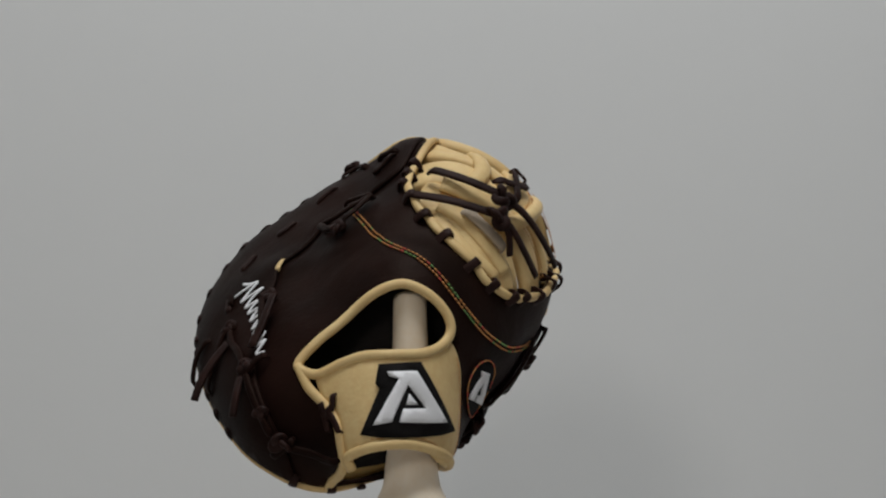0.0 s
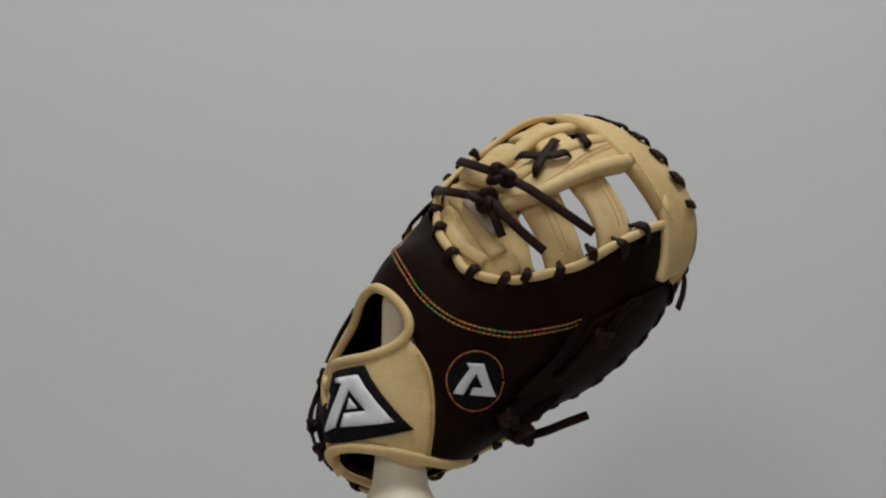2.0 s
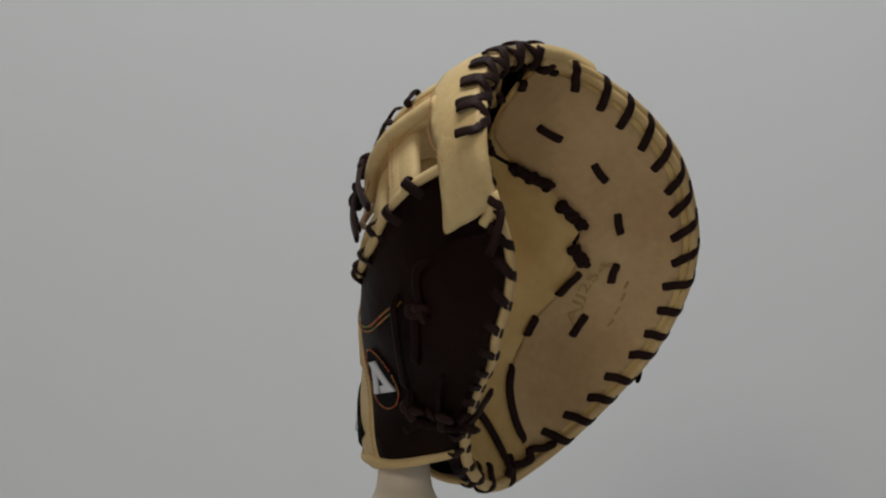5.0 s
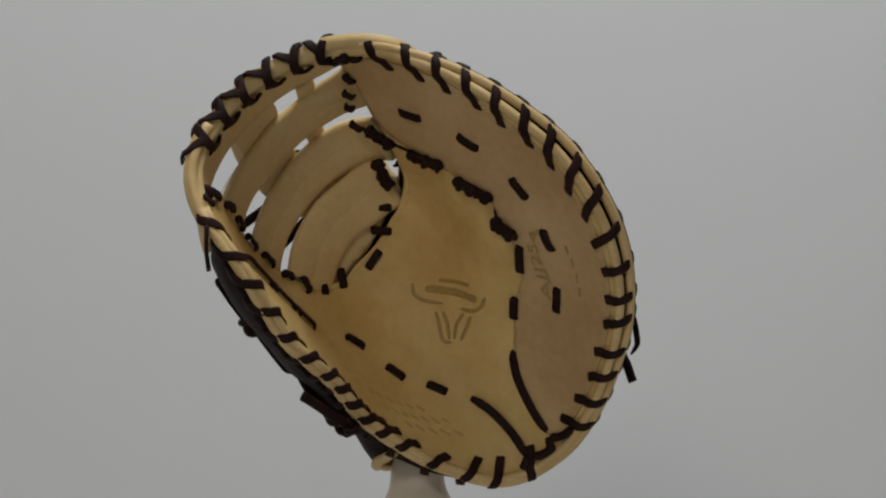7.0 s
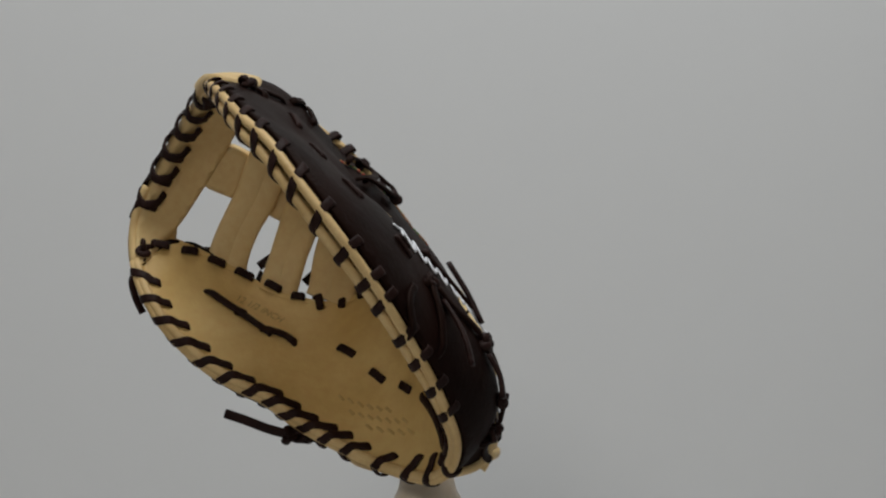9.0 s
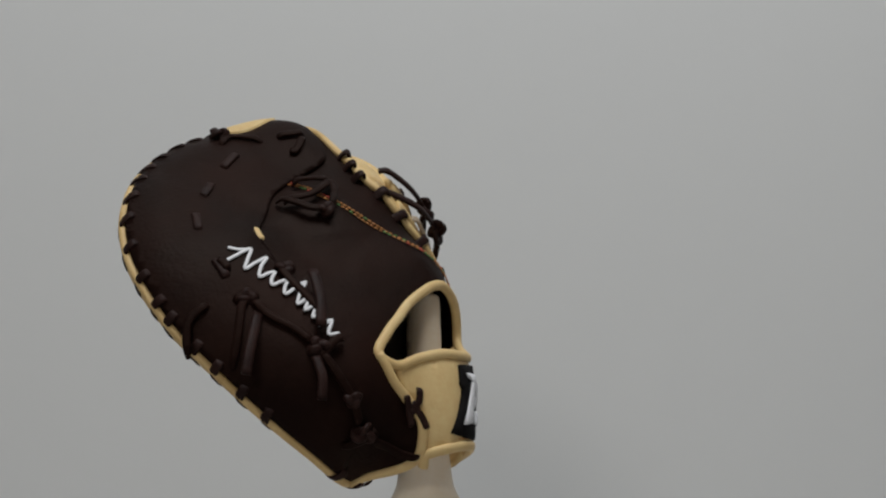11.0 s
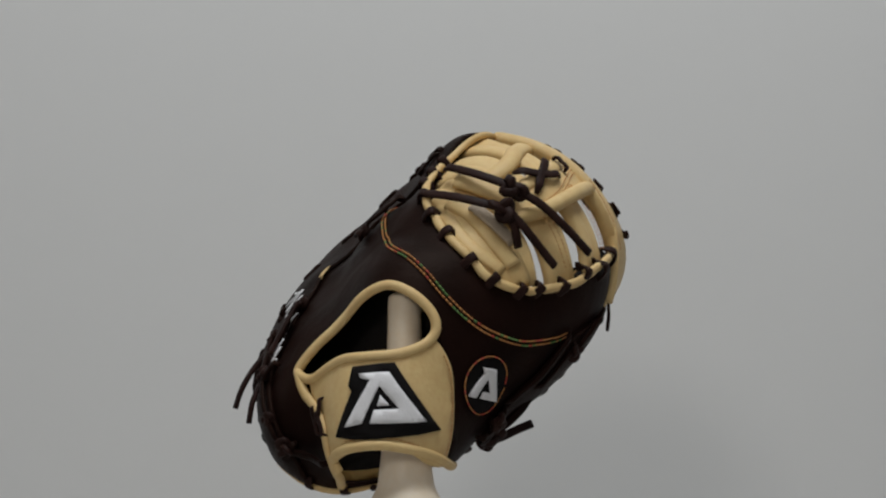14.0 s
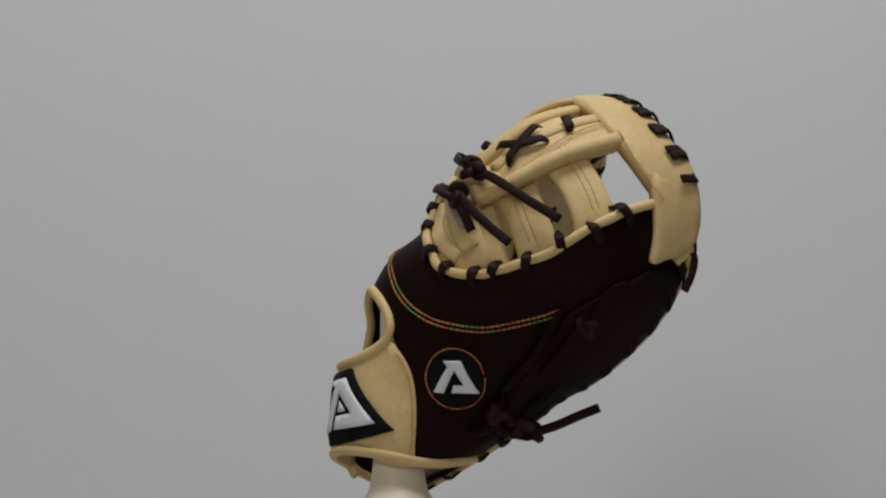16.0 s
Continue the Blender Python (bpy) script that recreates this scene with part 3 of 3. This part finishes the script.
def binding(pts, off, width, name="binding", closed=False, material=None, table=None, flat=0.92, pinches=(), label=""):
    """A rolled edge on the leather; it is pinched in where laces pull on it."""
    xy = loop(pts, 6) if closed else line(pts, 6)
    q, u = on(xy, BACK if table is None else table, off)
    ties = [on([disc(b, s)], BACK, off)[0][0] for b, s in pinches]

    def squeeze(f):
        here = q[int(round(f * (len(q) - 1)))]
        return 1.0 - 0.30 * sum(math.exp(-(np.linalg.norm(here - k) / 0.0042) ** 2) for k in ties)

    return part(name, sweep(q, u, width, width * flat, closed, 2.2, 10, squeeze if pinches else None), material or M_CREAM, mitt, label)


binding(HOLE, 0.0002, 0.0066, "hole_binding", True)
binding([(-61, .349), (-68, .309), (-74, .291), (-79, .27), (-81, .227), (-82, .18), (-81, .113), (-79, .05), (-78, .0)], 0.0004, 0.0064, "heel_binding")
binding([(-84, .18), (-83, .211), (-88, .269), (-95, .291), (-101, .28), (-106, .247), (-108.5, .195), (-109, .121), (-108, .075), (-105, .02)], 0.0002, 0.0068, "strap_binding")

patch = part("emblem_patch", skin(dense(PATCH_BLACK), [], BACK, 0.0028, 0.0, 0.03), M_BLACK, mitt, "black embroidered emblem patch")
part("emblem", skin(dense(PATCH_WHITE, 4), [], BACK, 0.0036, 0.0024, 0.012, 0.0014), M_WHITE, patch, "raised white emblem")
part("emblem", skin(dense(PATCH_TIP, 4), [], BACK, 0.0036, 0.0024, 0.012, 0.001), M_WHITE, patch, "raised white emblem")
badge = part("round_badge", skin(spline(BADGE_RING, 5, True), [], BACK, 0.0012, -0.001, 0.02), M_BLACK, mitt, "round black badge with orange stitched edge")
part("emblem", skin(dense(BADGE_WHITE, 4), [], BACK, 0.0028, 0.0008, 0.012, 0.0012), M_WHITE, badge, "raised white emblem")

# the white mark across the fingers: flowing plain strokes along a slanting line
MARK_FROM, MARK_TO, MARK_UP = np.array((0.764, -0.010)), np.array((0.497, -0.520)), np.array((-0.066, 0.092))
MARK = [[(-0.04, 0.70), (0.03, 0.78), (0.10, 1.00)],
        [(0.0, 0.02), (0.05, 0.50), (0.12, 1.12), (0.14, 0.55), (0.16, 0.04), (0.21, 0.50), (0.28, 1.05), (0.27, 0.50), (0.30, 0.04), (0.35, 0.35), (0.40, 0.58), (0.40, 0.25), (0.43, 0.04), (0.48, 0.35),
         (0.53, 0.60), (0.53, 0.25), (0.56, 0.04), (0.61, 0.50), (0.67, 1.00), (0.66, 0.50), (0.68, 0.04), (0.74, 0.56), (0.75, 0.06), (0.81, 0.55), (0.82, 0.06), (0.88, 0.54), (0.89, 0.06), (0.95, 0.50), (0.96, 0.10), (1.03, 0.40)]]
for stroke in MARK:
    flat = spline([MARK_FROM + (MARK_TO - MARK_FROM) * a + MARK_UP * b for a, b in stroke], 4)
    q, u = on(flat, BACK, 0.0054)
    part("script_stroke", sweep(q, u, 0.0025, 0.0012, False, 2.4, 6), M_WHITE, mitt)
laid([(22, .413), (15, .42), (10, .425)], BACK, 0.0026, 0.001, 0.0042, 0.0016, name="eyelet", material=M_CREAM)


# coloured decorative stitching
def stitches(xy, table, off, pitch, length, width, gap, name, mats, parent=None):
    q, u = on(xy, table, off)
    seg = np.r_[0, np.cumsum(np.linalg.norm(np.diff(q, axis=0), axis=1))]
    bms = [bmesh.new() for _ in mats]
    rr = random.Random(3)
    for row in ((-gap / 2, gap / 2) if gap else (0.0,)):
        d = 0.0
        while d + length < seg[-1]:
            ends = []
            for e in (d, d + length):
                i = min(np.searchsorted(seg, e, side="right") - 1, len(q) - 2)
                f = (e - seg[i]) / (seg[i + 1] - seg[i])
                c = q[i] + (q[i + 1] - q[i]) * f
                t = q[i + 1] - q[i]
                side = np.cross(t, u[i])
                side /= np.linalg.norm(side)
                ends.append((c + side * row, u[i]))
            k = int(len(mats) * (0.5 + 0.28 * math.sin(d * 210 + row * 900)) + 2.4 * rr.random()) % len(mats)
            mid = (ends[0][0] + ends[1][0]) / 2 + ends[0][1] * 0.0004
            sweep([ends[0][0], mid, ends[1][0]], [ends[0][1], ends[0][1], ends[1][1]], width, width * 0.8, False, 2.2, 5, None, bms[k])
            d += pitch
    for b, m in zip(bms, mats):
        if len(b.verts):
            tagged(part(name, b, m, parent or mitt), "", "", "", "stuff")
        else:
            b.free()


SEAM = line([(79, .47), (75, .638), (74, .772), (89, .955), (-126, .905), (-133, .80), (-134, .72), (-134, .64), (-136, .56), (-140, .49), (-147, .415), (-154, .364), (-162, .305), (-168, .27)], 10)
stitches(SEAM, BACK, 0.0008, 0.0033, 0.0025, 0.0013, 0.0029, "decorative_stitching", (M_ORANGE, M_RED, M_GREEN, M_ORANGE, M_ORANGE))
stitches(spline(BADGE_RING + BADGE_RING[:1], 8), BACK, 0.0014, 0.0030, 0.0024, 0.0010, 0.0, "badge_stitching", (M_ORANGE, M_RED, M_ORANGE), badge)
stitches(line([(-120, .475), (-119, .412), (-115.6, .331), (-112.2, .264), (-109, .215)], 10), BACK, 0.0011, 0.0030, 0.0022, 0.0006, 0.0, "strap_stitching", (M_ORANGE,), strap)
stitches(line([(-106, .262), (-101, .297), (-95, .308), (-88, .286)], 10), BACK, 0.0011, 0.0030, 0.0022, 0.0006, 0.0, "strap_stitching", (M_ORANGE,), strap)

# ---- web: top panel, bands across, cross bar along the ridge, laced border ----
TOP_EDGE = [(157, .05), (154.5, .10), (152, .14), (146, .17), (138, .18), (128, .175), (119, .16), (112, .13), (109, .05)]
web_top = part("web_top", skin(np.array(arc(109, 157, 0.996, 1.5) + [tuple(q) for q in line(TOP_EDGE, 6)]), [], BACK, 0.0042, -0.0055, 0.02, 0.0015), M_CREAM, mitt, "cream leather top of the web")
part("thumb_cap", skin(loop([(142, -.004), (145, .06), (151, .125), (157, .14), (162, .146), (168, .145), (165, .11), (161, .06), (157, .01), (152, -.006)], 6), [], BACK, 0.0052, -0.002, 0.02, 0.001), M_CREAM, mitt, "cream leather corner piece")
binding([(141, .0), (147, .002), (153, .006), (158, .016), (162, .05)], 0.0004, 0.0072, "corner_roll")
part("finger_cap", skin(loop([(113, -.01), (112, .06), (106, .13), (99, .16), (93, .13), (92, .06), (96, .0), (105, -.015)], 6), [], BACK, 0.0058, -0.002, 0.02, 0.001), M_CREAM, mitt, "cream leather corner piece")


def web_band(pts, widths, name, sag=-0.0085):
    xy = line(pts, 8)
    q, u = on(xy, BACK, sag)
    t = np.gradient(q, axis=0)
    side = np.cross(t, u)
    side /= np.linalg.norm(side, axis=1)[:, None]
    half = np.interp(np.linspace(0, 1, len(q)), np.linspace(0, 1, len(widths)), widths) / 2
    bm = bmesh.new()
    for sgn in (-1, 1):
        path = q + side * (sgn * half * 0.38)[:, None]
        base = half.max()
        sweep(path, u, base * 1.42, 0.0100, False, 2.8, 16, lambda f: float(np.interp(f, np.linspace(0, 1, len(widths)), widths)) / 2 / base, bm)
    return part(name, bm, M_CREAM, mitt, "padded cream leather web band")


WEB_BANDS = [([(110, .25), (122, .28), (138, .33), (150, .345), (158, .33), (166, .305), (171, .285)], (0.030, 0.028, 0.025, 0.026)),
             ([(112, .47), (130, .50), (150, .52), (164, .51), (173, .47), (-180, .42), (-176, .39)], (0.030, 0.027, 0.024, 0.025)),
             ([(128, .68), (145, .70), (160, .70), (171, .66), (-177, .60), (-167, .54), (-164, .51)], (0.035, 0.034, 0.033, 0.032))]
for pts, ws in WEB_BANDS:
    web_band(pts, ws, "web_band")
for pts, ws in WEB_BANDS[:2]:
    stitches(line(pts[3:-1], 8), BACK, 0.0018, 0.0030, 0.0022, 0.0006, 0.0042, "band_stitching", (M_ORANGE,))

part("web_floor", skin(loop([(128, .66), (145, .67), (160, .66), (172, .62), (-176, .56), (-168, .50), (-161, .55), (-158, .62), (-161, .67), (-168, .74), (176, .79), (157, .79), (140, .75), (131, .71)], 5), [], BACK, -0.0015, -0.008, 0.02, 0.002), M_CREAM, mitt, "creased cream leather at the foot of the web")
BAR = loop([(170, .60), (163, .49), (153, .33), (143, .15), (134, .17), (140, .31), (146, .43), (153, .545), (161, .63)], 6)
part("web_bar", skin(BAR, [], BACK, 0.0006, -0.0050, 0.02, 0.001), M_CREAM, mitt, "cream leather bar along the web")
for pts, wd, off in (([(169, .60), (162, .49), (152, .335), (143, .16)], 0.0105, 0.0016), ([(156, .545), (148, .42), (142, .31), (136, .18)], 0.0095, 0.0004),
                     ([(147, .60), (140, .46), (132, .34), (125, .18)], 0.013, -0.0035)):
    binding(pts, off, wd, "bar_roll", flat=0.9 if off > 0.001 else 0.6)
stitches(line([(163, .52), (155, .42), (147, .32), (139, .18)], 8), BACK, 0.0022, 0.0030, 0.0022, 0.0006, 0.003, "bar_stitching", (M_ORANGE,))
for pts in CROSS_X:
    laid(pts, BACK, 0.0058, 0.0020, 0.0062, 0.0022, name="bar_lace")

binding([(114, .48), (117, .60), (131, .72)] + WEB_FLOOR[1:], 0.0018, 0.0064, "web_border", material=M_CREAM, flat=0.8, pinches=[q[0] for q in WEB_WRAPS + WEB_WRAPS_F])
binding([(112, .14), (112, .33), (114, .50)], 0.0005, 0.0056, "web_border", material=M_WELT)
binding([(112, .10), (112, .33), (114, .50), (117, .60), (131, .72)] + WEB_FLOOR[1:], -0.0006, 0.0042, "palm_border", material=M_PALM, table=PALM, flat=0.5)
MIDDLE = np.mean([disc(*q) for q in WEB_FLOOR], axis=0) * 0.6 + np.array(disc(140, .3)) * 0.4
for (b, s), in WEB_WRAPS + WEB_WRAPS_F:
    p = np.array(disc(b, s))
    d = p - MIDDLE
    d /= np.linalg.norm(d)
    e = np.array((-d[1], d[0])) * 0.006
    rows = [(p - d * 0.013 - e, -0.0055), (p - d * 0.012 - e * 0.7, 0.0012), (p - d * 0.004 - e * 0.2, 0.0056), (p + d * 0.005, 0.0060), (p + d * 0.016 + e * 0.5, 0.0046), (p + d * 0.030 + e, 0.0008), (p + d * 0.036 + e * 1.2, -0.001)]
    q = [on([xy], BACK, o) for xy, o in rows]
    strip([v[0][0] for v in q], [v[1][0] for v in q], 0.0064, 0.0022, name="border_lace", n=4)

stitches(line([(142, .165), (148, .165), (152.5, .145), (154.5, .11)], 8), BACK, 0.0062, 0.0030, 0.0022, 0.0006, 0.0, "top_stitching", (M_ORANGE,), web_top)
for pts, wd, off in (([(137, .62), (151, .61), (159, .57), (166, .545)], 0.014, 0.0006), ([(150, .72), (168, .70), (-178, .645), (-170, .57)], 0.013, 0.0002), ([(160, .775), (-178, .745), (-168, .68), (-165, .59)], 0.010, -0.0002)):
    binding(pts, off, wd, "web_fold", flat=0.4)
laid([(161, .70), (171, .67), (178, .63), (-178, .60)], BACK, 0.0050, 0.001, 0.0085, 0.0030, name="worn_fold", material=M_WORN)

# zigzag lacing over the top of the web, crossed on its outer side
for b in (115, 121.5, 128, 134, 139.5, 145):
    p0, m0, w0, t0, h0 = rim_frame(b - 4.2)
    p1, m1, w1, t1, h1 = rim_frame(b - 0.8)
    p2, m2, w2, t2, h2 = rim_frame(b + 1.5)
    path = [p0 - w0 * 0.0060 - m0 * 0.0085, p0 * 0.4 + p1 * 0.6 - w0 * 0.0074 - m0 * 0.0045, p1 - w1 * 0.0042 + m1 * 0.0022, p1 + w1 * 0.0015 + m1 * 0.0032, p2 + w2 * 0.0084 - m2 * 0.002, p2 + w2 * 0.0080 - m2 * 0.009, p2 + w2 * 0.0064 - m2 * 0.0145]
    strip(path, [-w0, -w0, m1 - w1 * 0.6, m1, w2, w2, w2], 0.0058, 0.0020, name="web_lace", n=4)
    p3, m3, w3, t3, h3 = rim_frame(b - 2.8)
    path = [p1 - w1 * 0.0052 - m1 * 0.0095, p1 - w1 * 0.0062 - m1 * 0.002, p1 - w1 * 0.002 + m1 * 0.0034, p3 * 0.5 + p1 * 0.5 + w3 * 0.0050 + m3 * 0.0022, p3 + w3 * 0.0092 - m3 * 0.002, p3 + w3 * 0.0086 - m3 * 0.009, p3 + w3 * 0.0066 - m3 * 0.0135]
    strip(path, [-w1, -w1, m1, m1 + w1, w3, w3, w3], 0.0058, 0.0020, name="web_lace", n=4)

# the two knots on the web with their tails
OUTWARD = (0.72, -0.66, 0.2)
for place, size, turn in (((0.0640, 0.0260, 0.4590), 0.0110, 0.4), ((0.0600, 0.0145, 0.4430), 0.0105, 1.5)):
    knot(place, OUTWARD, size, 0.0064, "web_knot", turn)
for path, up in (([(0.064, 0.027, 0.459), (0.079, 0.037, 0.449), (0.092, 0.053, 0.434), (0.1015, 0.0712, 0.4199)], OUTWARD),
                 ([(0.062, 0.016, 0.444), (0.071, 0.022, 0.432), (0.079, 0.032, 0.419), (0.0857, 0.0432, 0.4074)], OUTWARD),
                 ([(0.060, 0.016, 0.443), (0.066, 0.018, 0.432), (0.0668, 0.0240, 0.4180)], OUTWARD),
                 ([(0.013, 0.033, 0.479), (0.0185, 0.0275, 0.4785), (0.041, 0.0235, 0.470), (0.064, 0.026, 0.460)], (0.2, -0.9, 0.4)),
                 ([(-0.001, 0.0245, 0.461), (0.0045, 0.0185, 0.4598), (0.030, 0.0105, 0.453), (0.060, 0.015, 0.444)], (0.2, -0.9, 0.4)),
                 ([(0.064, 0.026, 0.461), (0.060, 0.021, 0.466)], OUTWARD), ([(0.060, 0.014, 0.444), (0.054, 0.008, 0.446)], OUTWARD)):
    strip(path, [up] * len(path), 0.0062, 0.0028, name="knot_tail", n=8)

# ---- stamped marks on the palm ----
for pts in BULL:
    laid(pts, PALM, 0.0003, 0.0002, 0.0024, 0.0010, name="stamp", material=M_EMBOSS)
for pts, wd in zip(BULL_BARS, (0.0050, 0.0026)):
    laid(pts, PALM, 0.0001, 0.0001, wd, 0.0010, name="stamp_bar", material=M_EMBOSS)
for (b0, s0), (b1, s1), count in (((-121, .185), (-97, .175), 6), ((-113, .135), (-88, .135), 7), ((-104, .095), (-84, .10), 5)):
    for n in range(count):
        f, g = n / count, (n + 0.86) / count
        laid([(b0 + (b1 - b0) * f, s0 + (s1 - s0) * f + 0.012), (b0 + (b1 - b0) * g, s0 + (s1 - s0) * g - 0.004)], PALM, -0.0001, -0.0002, 0.0020, 0.0010, name="stamp_bar", material=M_PRESS)
for b in (-12, -6, 1, 7):
    laid([(b, .128), (b + 4, .124)], PALM, 0.0018, 0.0016, 0.0018, 0.0010, name="stamp_bar", material=M_EMBOSS)


def stamped(text, a, b, c, name, label):
    """Letters pressed on the palm: the line runs from a to b, c is above a."""
    cu = bpy.data.curves.new(name, "FONT")
    cu.body, cu.size, cu.extrude, cu.resolution_u = text, 1.0, 0.0, 3
    tmp = new(name, cu)
    me = bpy.data.meshes.new_from_object(tmp.evaluated_get(bpy.context.evaluated_depsgraph_get()))
    bpy.data.objects.remove(tmp)
    co = np.array([v.co[:] for v in me.vertices])
    w, h = co[:, 0].max(), co[:, 1].max()
    a, b, c = np.array(disc(*a)), np.array(disc(*b)), np.array(disc(*c))
    xy = a + (co[:, 0] / w)[:, None] * (b - a) + (co[:, 1] / h)[:, None] * (c - a)
    q, n = on(xy, PALM, 0.0004 if a[0] < 0 else 0.0023)
    for v, place in zip(me.vertices, q):
        v.co = place
    me.materials.append(M_EMBOSS)
    ob = new(name, me)
    ob.parent = mitt
    return tagged(ob, label)


stamped("AJJ254", (-21, .22), (20, .165), (-22, .258), "model_mark", "stamped model number")
stamped("12 1/2 INCH", (177, .25), (-167, .33), (176, .275), "size_mark", "stamped size mark")


def motions():
    turn = 360 / 13.17
    rows = [(i / 2, pose(0, 0, 0, 0, 0, -turn * i / 2)) for i in range(33)]
    walk(mitt, rows)
    walk(stand, rows)


motions()
